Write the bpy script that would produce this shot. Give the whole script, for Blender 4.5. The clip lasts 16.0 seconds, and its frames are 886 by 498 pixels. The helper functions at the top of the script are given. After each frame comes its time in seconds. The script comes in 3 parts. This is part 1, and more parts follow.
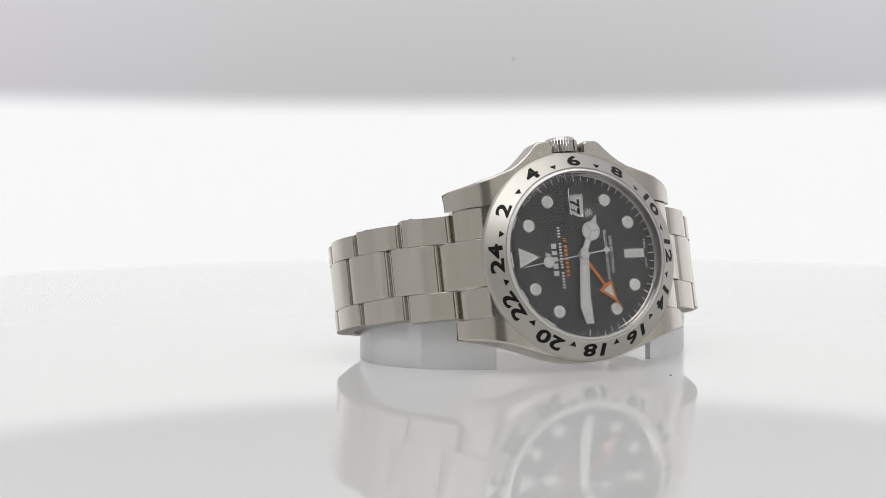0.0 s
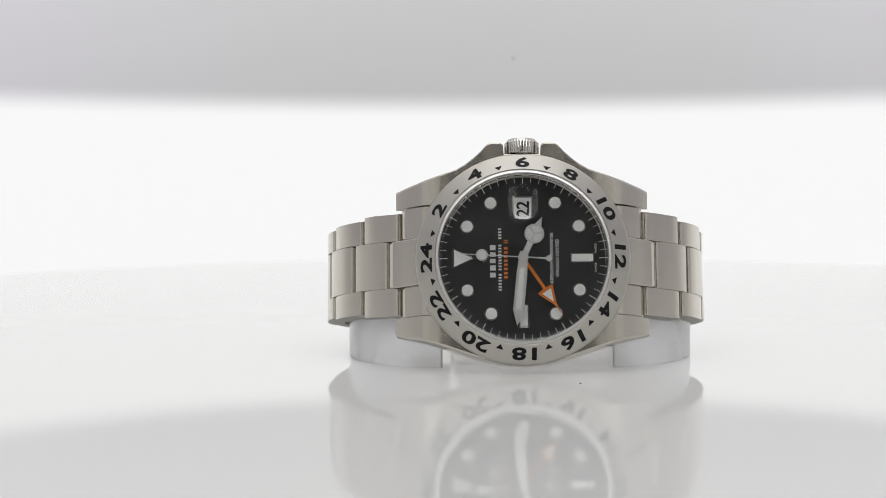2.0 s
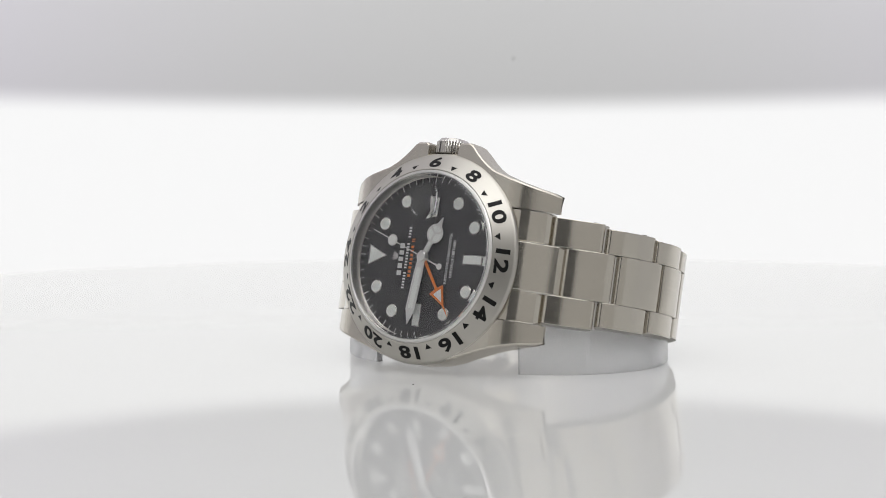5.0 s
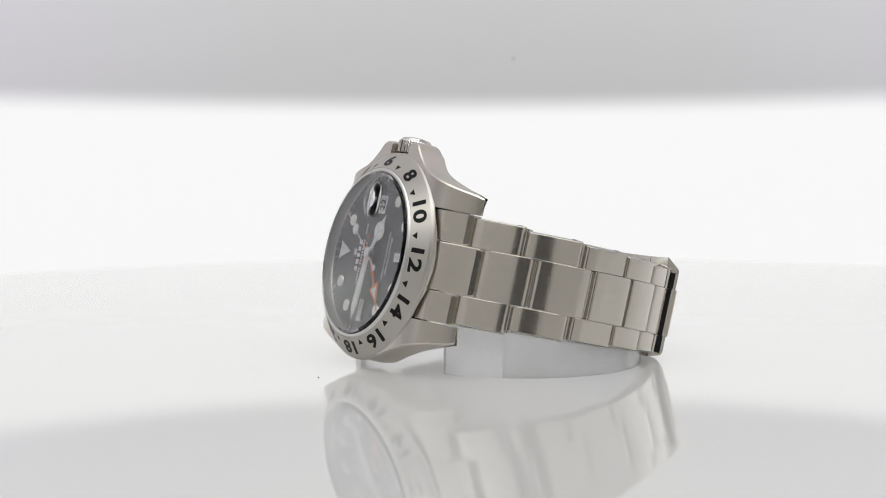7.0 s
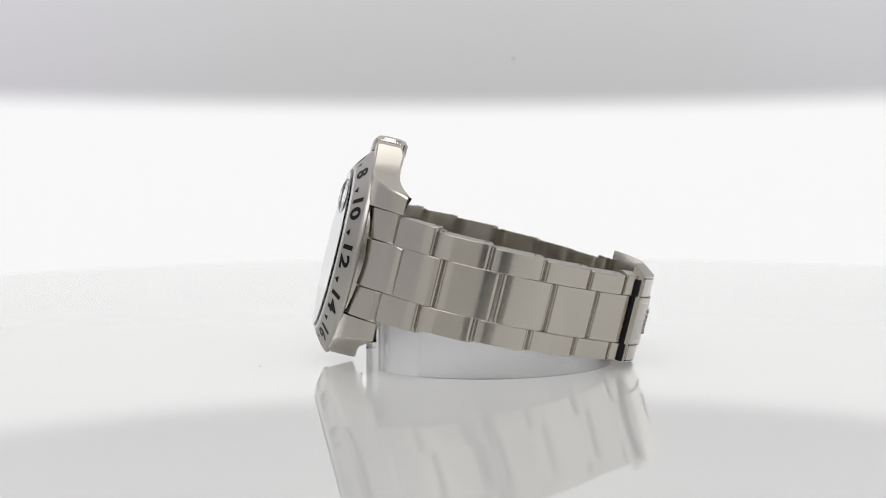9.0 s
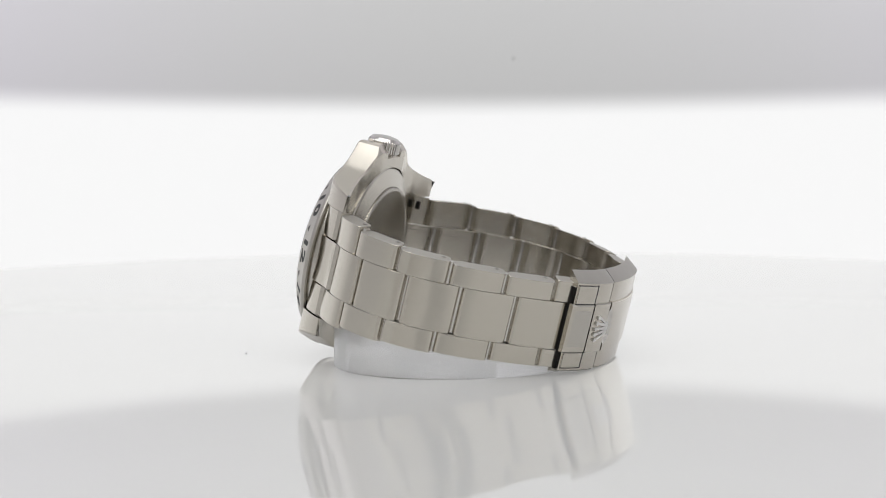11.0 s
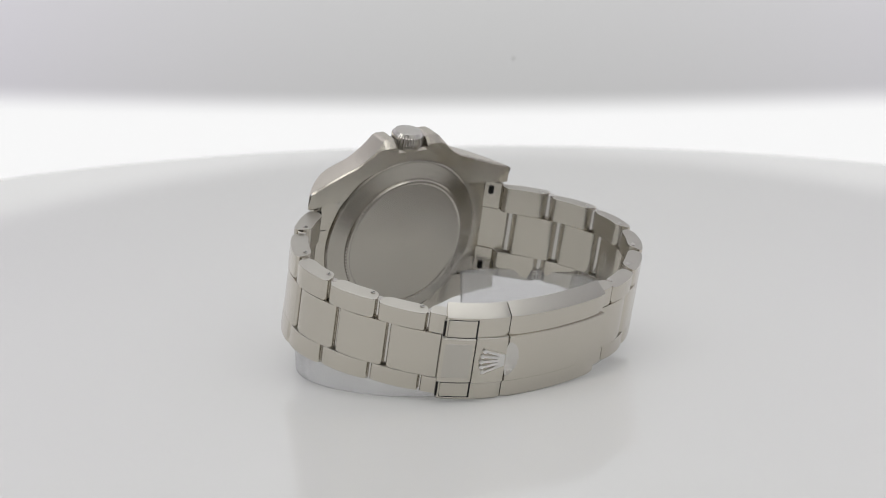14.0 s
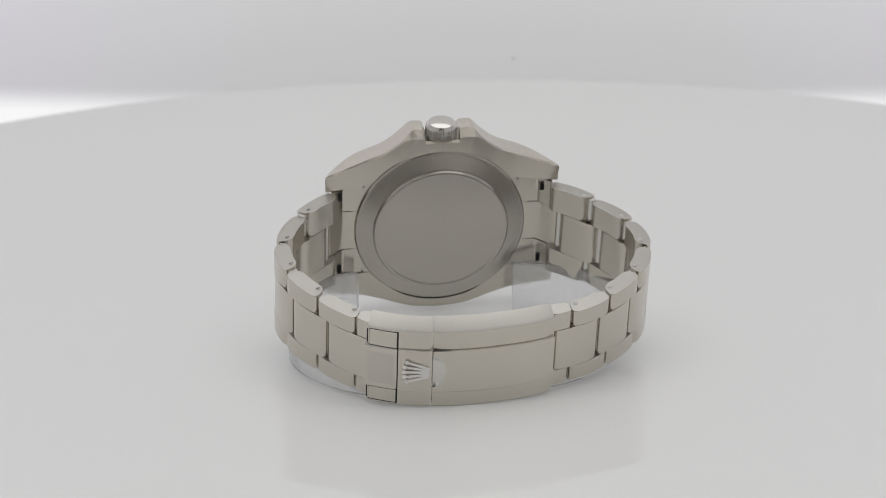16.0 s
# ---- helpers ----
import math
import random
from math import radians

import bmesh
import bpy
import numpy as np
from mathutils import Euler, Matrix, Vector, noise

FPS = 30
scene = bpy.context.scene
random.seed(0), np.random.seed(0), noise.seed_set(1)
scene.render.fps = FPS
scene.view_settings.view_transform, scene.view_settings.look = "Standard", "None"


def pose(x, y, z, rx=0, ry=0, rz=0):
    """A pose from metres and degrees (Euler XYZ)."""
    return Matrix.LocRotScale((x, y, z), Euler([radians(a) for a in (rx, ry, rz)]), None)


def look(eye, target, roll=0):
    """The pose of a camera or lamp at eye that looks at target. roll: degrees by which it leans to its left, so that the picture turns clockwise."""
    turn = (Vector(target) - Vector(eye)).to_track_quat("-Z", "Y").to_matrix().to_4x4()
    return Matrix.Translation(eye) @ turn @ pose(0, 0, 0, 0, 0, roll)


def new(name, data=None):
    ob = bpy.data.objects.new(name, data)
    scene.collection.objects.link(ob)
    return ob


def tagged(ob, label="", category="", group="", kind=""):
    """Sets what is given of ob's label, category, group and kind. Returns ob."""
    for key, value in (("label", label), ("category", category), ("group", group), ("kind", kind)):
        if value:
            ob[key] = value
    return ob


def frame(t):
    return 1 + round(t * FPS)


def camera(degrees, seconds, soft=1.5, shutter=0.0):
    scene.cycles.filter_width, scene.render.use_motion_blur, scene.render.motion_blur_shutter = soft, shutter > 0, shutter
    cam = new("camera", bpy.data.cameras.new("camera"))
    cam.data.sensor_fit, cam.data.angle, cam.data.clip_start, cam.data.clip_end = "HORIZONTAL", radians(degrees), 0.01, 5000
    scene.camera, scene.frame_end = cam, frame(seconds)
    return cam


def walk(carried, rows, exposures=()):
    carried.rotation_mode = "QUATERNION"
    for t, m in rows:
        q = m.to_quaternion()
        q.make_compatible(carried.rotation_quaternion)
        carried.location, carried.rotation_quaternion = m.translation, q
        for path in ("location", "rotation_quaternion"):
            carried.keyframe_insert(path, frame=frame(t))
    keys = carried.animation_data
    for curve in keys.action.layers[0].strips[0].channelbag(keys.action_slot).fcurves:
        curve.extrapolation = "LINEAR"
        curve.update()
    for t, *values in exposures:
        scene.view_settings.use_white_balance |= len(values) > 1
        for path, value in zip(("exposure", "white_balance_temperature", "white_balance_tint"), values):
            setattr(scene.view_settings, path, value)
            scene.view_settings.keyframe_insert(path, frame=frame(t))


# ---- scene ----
cam = camera(20.57, 16.0, soft=0.75)
EYE = Vector((0.0, -0.50547, 0.06373))
AHEAD = Matrix.Rotation(0.018718, 3, "Z") @ Matrix.Rotation(-0.08294, 3, "X") @ Vector((0, 1, 0))
STAND_POINT = look(EYE, EYE + AHEAD, -0.28)
# a slightly open diaphragm: the watch is sharp, the tent behind it soft
cam.data.dof.use_dof = True
cam.data.dof.focus_distance = 0.49
cam.data.dof.aperture_fstop = 31.0
walk(cam, [(0, STAND_POINT), (16, STAND_POINT)])

# ---- light: a small photo tent, its cloth glowing by itself all round, strongest in the unseen roof; no lamps ----
world = bpy.data.worlds.new("world")
scene.world = world
world.use_nodes = True
world.node_tree.nodes["Background"].inputs["Color"].default_value = (1, 1, 1, 1)
world.node_tree.nodes["Background"].inputs["Strength"].default_value = 0.07
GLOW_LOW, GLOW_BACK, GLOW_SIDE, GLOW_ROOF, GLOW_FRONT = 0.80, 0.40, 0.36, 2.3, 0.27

MM = 0.001
TILT_WATCH, ROLL_WATCH = -14.24, -0.08
WATCH_AT = pose(0.00635, -0.03162, 0.02274, TILT_WATCH, ROLL_WATCH, 0)
RIM = 0.228


# ---- materials ----
def material(name):
    m = bpy.data.materials.new(name)
    m.use_nodes = True
    nt = m.node_tree
    return m, nt, nt.nodes["Principled BSDF"]


def noise_on(nt, scale, stretch, detail=3.0):
    co = nt.nodes.new("ShaderNodeTexCoord")
    mp = nt.nodes.new("ShaderNodeMapping")
    mp.inputs["Scale"].default_value = stretch
    nz = nt.nodes.new("ShaderNodeTexNoise")
    nz.inputs["Scale"].default_value = scale
    nz.inputs["Detail"].default_value = detail
    nt.links.new(co.outputs["Object"], mp.inputs["Vector"])
    nt.links.new(mp.outputs["Vector"], nz.inputs["Vector"])
    return nz


def ramp_between(nt, nz, socket, low, high):
    r = nt.nodes.new("ShaderNodeMapRange")
    r.inputs["From Min"].default_value, r.inputs["From Max"].default_value = 0.3, 0.7
    r.inputs["To Min"].default_value, r.inputs["To Max"].default_value = low, high
    nt.links.new(nz.outputs["Fac"], r.inputs["Value"])
    nt.links.new(r.outputs["Result"], socket)


def steel(name, colour, rough, stretch=None, bump=0.0, spread=0.05, grain=None, aniso=0.0):
    """grain: an axis of the watch across the brushing, or "round" for circular and "radial" for sunburst brushing about the dial's axis."""
    m, nt, b = material(name)
    b.inputs["Metallic"].default_value = 1.0
    b.inputs["Base Color"].default_value = (*colour, 1)
    b.inputs["Roughness"].default_value = rough
    if stretch:
        nz = noise_on(nt, 1000.0, stretch)
        ramp_between(nt, nz, b.inputs["Roughness"], rough - spread, rough + spread)
        if bump:
            bp = nt.nodes.new("ShaderNodeBump")
            bp.inputs["Strength"].default_value = bump
            bp.inputs["Distance"].default_value = 0.00001
            nt.links.new(nz.outputs["Fac"], bp.inputs["Height"])
            nt.links.new(bp.outputs["Normal"], b.inputs["Normal"])
    if grain:
        b.inputs["Anisotropic"].default_value = aniso
        if isinstance(grain, str):
            tg = nt.nodes.new("ShaderNodeTangent")
            tg.direction_type, tg.axis = "RADIAL", "Y"
            if grain == "round":
                b.inputs["Anisotropic Rotation"].default_value = 0.25
            nt.links.new(tg.outputs["Tangent"], b.inputs["Tangent"])
        else:
            tr = nt.nodes.new("ShaderNodeVectorTransform")
            tr.vector_type, tr.convert_from, tr.convert_to = "VECTOR", "OBJECT", "WORLD"
            tr.inputs["Vector"].default_value = grain
            nt.links.new(tr.outputs["Vector"], b.inputs["Tangent"])
    return m


def paint(name, colour, rough, coat=0.0, var=0.0, scale=200.0):
    m, nt, b = material(name)
    b.inputs["Base Color"].default_value = (*colour, 1)
    b.inputs["Roughness"].default_value = rough
    b.inputs["Coat Weight"].default_value = coat
    if var:
        nz = noise_on(nt, scale, (1, 1, 1))
        ramp_between(nt, nz, b.inputs["Roughness"], max(0.0, rough - var), rough + var)
    return m


def clear(name, ior, tint=(1, 1, 1), rough=0.0):
    m, nt, b = material(name)
    b.inputs["Base Color"].default_value = (*tint, 1)
    b.inputs["Roughness"].default_value = rough
    b.inputs["IOR"].default_value = ior
    b.inputs["Transmission Weight"].default_value = 1.0
    return m


def fabric(name, colour, strength, base=0.2):
    """Diffusing tent cloth with a glow of its own in place of lamps behind it."""
    m, nt, b = material(name)
    b.inputs["Base Color"].default_value = (base, base, base, 1)
    b.inputs["Roughness"].default_value = 0.9
    b.inputs["Emission Color"].default_value = (*colour, 1)
    b.inputs["Emission Strength"].default_value = strength
    nz = noise_on(nt, 6.0, (1, 1, 1), 2.0)
    ramp_between(nt, nz, b.inputs["Emission Strength"], strength * 0.96, strength * 1.04)
    return m


WARM = (0.61, 0.575, 0.51)
BRUSHED = steel("brushed_steel", WARM, 0.19, (0.12, 0.12, 6.0), 0.9, 0.05, (0, 0, 1), 0.75)
EDGE = steel("satin_edge_steel", (0.46, 0.445, 0.41), 0.48, (0.4, 0.4, 0.4), 0.0, 0.03)
SATIN = steel("satin_steel", (0.56, 0.535, 0.49), 0.25, (0.4, 0.4, 0.4), 0.0, 0.02)
HAND_STEEL = steel("hand_steel", (0.74, 0.73, 0.71), 0.38, (0.5, 0.5, 0.5), 0.0, 0.03)
POLISHED = steel("polished_steel", (0.64, 0.62, 0.59), 0.10, (0.6, 0.6, 0.6), 0.03, 0.03)
# near-black metal that stands for shade in gaps, slots and the clasp's end
GAP_SHADE = steel("gap_shade_black", (0.03, 0.03, 0.03), 0.35)
BLACK_LACQUER = paint("black_lacquer", (0.036, 0.036, 0.0365), 0.16, 0.0, 0.03)
BLACK_FILL = paint("black_enamel", (0.008, 0.008, 0.008), 0.4)
BLACK_FILL.node_tree.nodes["Principled BSDF"].inputs["Specular IOR Level"].default_value = 0.15
LUME = paint("white_luminous_paint", (0.86, 0.87, 0.84), 0.6, 0.0, 0.1, 3000)
PRINT = paint("white_print", (0.75, 0.75, 0.74), 0.5)
ORANGE = paint("orange_lacquer", (0.78, 0.20, 0.02), 0.35)
CRYSTAL = clear("sapphire", 1.45)
LENS = clear("coated_lens", 1.6)
LENS.node_tree.nodes["Principled BSDF"].inputs["Specular Tint"].default_value = (0.08, 0.08, 0.08, 1)
ACRYLIC = clear("acrylic", 1.45, (0.95, 0.95, 0.96), 0.22)
ACRYLIC.node_tree.nodes["Principled BSDF"].inputs["Transmission Weight"].default_value = 0.78
BLACK_LACQUER.node_tree.nodes["Principled BSDF"].inputs["Specular IOR Level"].default_value = 0.4
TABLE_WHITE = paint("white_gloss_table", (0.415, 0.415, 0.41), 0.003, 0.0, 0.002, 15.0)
# glow put into the translucent white plate for light from below; it softens shade under the watch
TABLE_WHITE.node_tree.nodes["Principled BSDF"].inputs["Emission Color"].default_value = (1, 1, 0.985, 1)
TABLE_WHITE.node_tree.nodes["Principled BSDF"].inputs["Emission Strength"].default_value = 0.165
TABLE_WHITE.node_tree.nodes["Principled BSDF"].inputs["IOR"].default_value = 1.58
SPECK = paint("dust", (0.06, 0.055, 0.05), 0.9)


# ---- mesh helpers ----
def part(name, bm, mat, parent=None, label="", sharp=32):
    bmesh.ops.recalc_face_normals(bm, faces=bm.faces)
    for f in bm.faces:
        f.smooth = True
    lim = radians(sharp)
    for e in bm.edges:
        if len(e.link_faces) == 2 and e.calc_face_angle(0.0) > lim:
            e.smooth = False
    me = bpy.data.meshes.new(name)
    bm.to_mesh(me)
    bm.free()
    me.materials.append(mat)
    ob = new(name, me)
    if parent:
        ob.parent = parent
    if label:
        tagged(ob, label)
    return ob


def lathe(profile, seg=128, axis="y", close=True):
    """Rings of (radius, height) in mm turned round the y or z axis; closed at radius 0."""
    bm = bmesh.new()
    rings = []
    for r, h in profile:
        if r < 1e-6:
            v = bm.verts.new((0, h * MM, 0) if axis == "y" else (0, 0, h * MM))
            rings.append([v] * seg)
            continue
        ring = []
        for k in range(seg):
            a = 2 * math.pi * k / seg
            c, s = r * MM * math.cos(a), r * MM * math.sin(a)
            ring.append(bm.verts.new((c, h * MM, s) if axis == "y" else (c, s, h * MM)))
        rings.append(ring)
    pairs = list(zip(rings, rings[1:]))
    if close:
        pairs.append((rings[-1], rings[0]))
    for a, b in pairs:
        if a[0] is a[1] and b[0] is b[1]:
            continue
        for k in range(seg):
            j = (k + 1) % seg
            quad = []
            for v in (a[k], a[j], b[j], b[k]):
                if v not in quad:
                    quad.append(v)
            if len(quad) > 2:
                bm.faces.new(quad)
    return bm


def loft(sections):
    """A solid through closed sections with the same number of points (mm)."""
    bm = bmesh.new()
    add_loft(bm, sections)
    return bm


def add_loft(bm, sections):
    rings = [[bm.verts.new([c * MM for c in p]) for p in sec] for sec in sections]
    n = len(rings[0])
    for a, b in zip(rings, rings[1:]):
        for k in range(n):
            j = (k + 1) % n
            bm.faces.new((a[k], a[j], b[j], b[k]))
    bm.faces.new(rings[0])
    bm.faces.new(list(reversed(rings[-1])))


def plate(outline, y0, y1, edge=0.0):
    """A plate from an outline of (x, z) in mm between two depths, with a chamfered front edge."""
    cx = sum(p[0] for p in outline) / len(outline)
    cz = sum(p[1] for p in outline) / len(outline)
    secs = [[(x, y1, z) for x, z in outline], [(x, y0 + edge, z) for x, z in outline]]
    if edge:
        def inset(p):
            d = math.hypot(p[0] - cx, p[1] - cz) or 1
            k = max(0.0, 1 - edge / d)
            return (cx + (p[0] - cx) * k, y0, cz + (p[1] - cz) * k)
        secs.append([inset(p) for p in outline])
    return loft(secs)


def disc_outline(r, cx=0.0, cz=0.0, n=40):
    return [(cx + r * math.cos(2 * math.pi * k / n), cz + r * math.sin(2 * math.pi * k / n)) for k in range(n)]


def turned(outline, a):
    """An outline drawn for 12 o'clock (x across, z up) turned clockwise by a degrees on the dial."""
    a = radians(a)
    # dial up is -x of the watch, dial right is +z
    return [(-(z * math.cos(a) - x * math.sin(a)), z * math.sin(a) + x * math.cos(a)) for x, z in outline]


def lettering(body, size, thick, bold=0.0, wide=1.0, spacing=1.0):
    cu = bpy.data.curves.new("lettering", "FONT")
    cu.body, cu.size, cu.extrude, cu.offset = body, size * MM, thick * MM, bold * MM
    cu.align_x, cu.align_y, cu.space_character = "CENTER", "CENTER", spacing
    cu.resolution_u = 3
    ob = new("lettering", cu)
    me = bpy.data.meshes.new_from_object(ob.evaluated_get(bpy.context.evaluated_depsgraph_get()))
    bpy.data.objects.remove(ob)
    bpy.data.curves.remove(cu)
    xs = [v.co.x for v in me.vertices]
    ys = [v.co.y for v in me.vertices]
    mx, my = (min(xs) + max(xs)) / 2, (min(ys) + max(ys)) / 2
    me.transform(Matrix.Diagonal((wide, 1, 1, 1)) @ Matrix.Translation((-mx, -my, 0)))
    return me


def write(name, body, size, place, mat, parent, thick=0.02, bold=0.0, wide=1.0, spacing=1.0, label=""):
    me = lettering(body, size, thick, bold, wide, spacing)
    me.transform(place)
    me.name = name
    me.materials.clear()
    me.materials.append(mat)
    ob = new(name, me)
    ob.parent = parent
    if label:
        tagged(ob, label)
    return ob


def facing(origin, right, up):
    """A frame with its x along right, y along up, at origin (mm)."""
    right, up = Vector(right).normalized(), Vector(up).normalized()
    n = right.cross(up)
    m = Matrix((right, up, n)).transposed().to_4x4()
    m.translation = Vector(origin) * MM
    return m


# ---- the bracelet's outline, seen along its axis: outer surface, mm ----
def curve_through(points, step=0.1):
    pts = [np.array(p, float) for p in points]
    pts = [2 * pts[0] - pts[1]] + pts + [2 * pts[-1] - pts[-2]]
    out = []
    for a, b, c, d in zip(pts, pts[1:], pts[2:], pts[3:]):
        n = max(2, int(np.linalg.norm(c - b) / step))
        for k in range(n):
            t = k / n
            out.append(0.5 * (2 * b + (c - a) * t + (2 * a - 5 * b + 4 * c - d) * t * t + (3 * b - a - 3 * c + d) * t ** 3))
    out.append(pts[-2])
    out = np.array(out)
    s = np.concatenate([[0], np.cumsum(np.linalg.norm(np.diff(out, axis=0), axis=1))])
    return s, out


class Run:
    def __init__(self, points):
        self.s, self.p = curve_through(points)
        self.length = self.s[-1]

    def at(self, s):
        p = np.array([np.interp(s, self.s, self.p[:, 0]), np.interp(s, self.s, self.p[:, 1])])
        e = 0.6
        m = min(max(s, e), self.length - e)
        a = np.array([np.interp(m - e, self.s, self.p[:, 0]), np.interp(m - e, self.s, self.p[:, 1])])
        b = np.array([np.interp(m + e, self.s, self.p[:, 0]), np.interp(m + e, self.s, self.p[:, 1])])
        t = (b - a) / np.linalg.norm(b - a)
        if s > self.length:
            p = p + t * (s - self.length)
        if s < 0:
            p = p + t * s
        n = np.array([t[1], -t[0]])
        if n @ (p - np.array([0.0, 32.0])) < 0:
            n = -n
        return p, n


def lean(y, x=0.0):
    """The bracelet hangs a little high of the case's middle plane towards the clasp, sooner on the side of 12 o'clock."""
    six = float(np.interp(y, [12, 30, 62], [0.0, 0.4, 1.25]))
    twelve = float(np.interp(y, [9, 18, 62], [0.0, 0.7, 1.25]))
    k = min(1.0, max(0.0, (x + 20) / 20))
    return six * k + twelve * (1 - k)


def link_mesh(run, s0, s1, z0, z1, thick, end=0.8, inner=2.1, bevel=0.09, bulge=0.2, flare=(0.0, 0.0)):
    def outline(e):
        pts = []
        a, b, r, ri = s0 + e, s1 - e, end, inner
        n = 13
        for k in range(n):
            f = k / (n - 1)
            pts.append((a + r + (b - a - 2 * r) * f, -e + bulge * (1 - abs(2 * f - 1) ** 3.5)))
        n = 6
        for k in range(1, n + 1):
            t = math.pi / 2 * k / n
            pts.append((b - r + r * math.sin(t), -e - r + r * math.cos(t)))
        for k in range(1, n + 1):
            t = math.pi / 2 * k / n
            pts.append((b - ri + ri * math.cos(t), -thick + e + ri - ri * math.sin(t)))
        for k in range(1, 4):
            pts.append((b - ri - (b - a - 2 * ri) * k / 3, -thick + e))
        for k in range(1, n + 1):
            t = math.pi / 2 * k / n
            pts.append((a + ri - ri * math.sin(t), -thick + e + ri - ri * math.cos(t)))
        for k in range(1, n):
            t = math.pi / 2 * k / n
            pts.append((a + r - r * math.cos(t), -e - r + r * math.sin(t)))
        return pts

    secs = []
    for z, e in ((z0, bevel), (z0 + bevel * 0.3, bevel * 0.3), (z0 + bevel, 0), (z1 - bevel, 0), (z1 - bevel * 0.3, bevel * 0.3), (z1, bevel)):
        sec = []
        for s, d in outline(e):
            p, n = run.at(s)
            q = p + n * d
            inward = min(1.0, -min(d, 0.0) / thick * 1.6)
            wide = (flare[1] if z > (z0 + z1) / 2 else -flare[0]) * inward
            sec.append((q[0], q[1], z + wide + lean(q[1], q[0])))
        secs.append(sec)
    return loft(secs)


# ---- the place: tent and turntable ----
def wall(name, a0, a1, radius, z_low, z_high, mat, label, cy=0.0, thick=0.006, seg=48):
    """A bent sheet of tent cloth round the turntable, angles in degrees from straight behind it; z_low and z_high are functions of the angle."""
    bm = bmesh.new()
    rings = []
    for k in range(seg + 1):
        d = a0 + (a1 - a0) * k / seg
        a = radians(d)
        row = []
        for r, z in ((radius, z_low(d)), (radius, z_high(d)), (radius + thick, z_high(d)), (radius + thick, z_low(d))):
            row.append(bm.verts.new((r * math.sin(a), cy + r * math.cos(a), z)))
        rings.append(row)
    for p, q in zip(rings, rings[1:]):
        for k in range(4):
            j = (k + 1) % 4
            bm.faces.new((p[k], p[j], q[j], q[k]))
    bm.faces.new(rings[0])
    bm.faces.new(list(reversed(rings[-1])))
    ob = part(name, bm, mat)
    return tagged(ob, label, "backdrop", kind="structure")


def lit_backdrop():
    """Diffuser cloth with its glow painted in: a bright strip low down that fades softly at the upper border; the rest
    glows weakly, more towards the sides.
    """
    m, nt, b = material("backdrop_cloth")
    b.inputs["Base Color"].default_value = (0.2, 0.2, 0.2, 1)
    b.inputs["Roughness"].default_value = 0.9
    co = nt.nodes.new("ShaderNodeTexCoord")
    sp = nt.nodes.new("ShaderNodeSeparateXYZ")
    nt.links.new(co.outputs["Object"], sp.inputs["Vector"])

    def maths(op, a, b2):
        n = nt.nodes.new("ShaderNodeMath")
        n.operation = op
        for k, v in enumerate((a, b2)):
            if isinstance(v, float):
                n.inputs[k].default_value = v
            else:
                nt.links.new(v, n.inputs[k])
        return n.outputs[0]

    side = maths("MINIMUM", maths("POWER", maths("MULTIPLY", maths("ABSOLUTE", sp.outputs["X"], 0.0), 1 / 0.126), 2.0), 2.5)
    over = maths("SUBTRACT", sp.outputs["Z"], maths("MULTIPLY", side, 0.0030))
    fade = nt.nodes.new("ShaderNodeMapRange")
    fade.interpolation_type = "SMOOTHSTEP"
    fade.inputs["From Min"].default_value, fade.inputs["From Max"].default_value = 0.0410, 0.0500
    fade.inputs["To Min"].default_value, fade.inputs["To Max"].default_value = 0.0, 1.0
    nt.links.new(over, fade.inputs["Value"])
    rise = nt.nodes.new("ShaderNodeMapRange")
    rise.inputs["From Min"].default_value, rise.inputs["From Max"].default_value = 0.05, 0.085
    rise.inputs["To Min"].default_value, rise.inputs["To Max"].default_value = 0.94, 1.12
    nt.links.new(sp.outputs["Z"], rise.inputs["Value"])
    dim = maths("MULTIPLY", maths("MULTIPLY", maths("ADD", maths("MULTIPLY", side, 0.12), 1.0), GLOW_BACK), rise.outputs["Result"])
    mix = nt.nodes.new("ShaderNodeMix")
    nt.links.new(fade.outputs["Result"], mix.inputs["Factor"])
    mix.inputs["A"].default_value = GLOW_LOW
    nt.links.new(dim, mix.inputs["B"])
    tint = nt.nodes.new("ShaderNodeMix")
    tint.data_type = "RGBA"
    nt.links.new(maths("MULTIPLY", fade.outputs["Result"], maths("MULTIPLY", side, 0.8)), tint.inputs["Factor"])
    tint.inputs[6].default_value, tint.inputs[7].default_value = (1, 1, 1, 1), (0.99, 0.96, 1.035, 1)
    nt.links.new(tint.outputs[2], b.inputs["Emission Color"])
    # painted glow drops round the sides, which keeps the steel's reflections darker
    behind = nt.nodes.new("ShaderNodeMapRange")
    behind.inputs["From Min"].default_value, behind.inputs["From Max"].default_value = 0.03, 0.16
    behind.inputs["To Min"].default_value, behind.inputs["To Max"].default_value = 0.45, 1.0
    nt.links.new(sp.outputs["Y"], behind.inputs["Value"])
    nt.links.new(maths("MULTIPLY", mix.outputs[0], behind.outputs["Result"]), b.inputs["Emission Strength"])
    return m


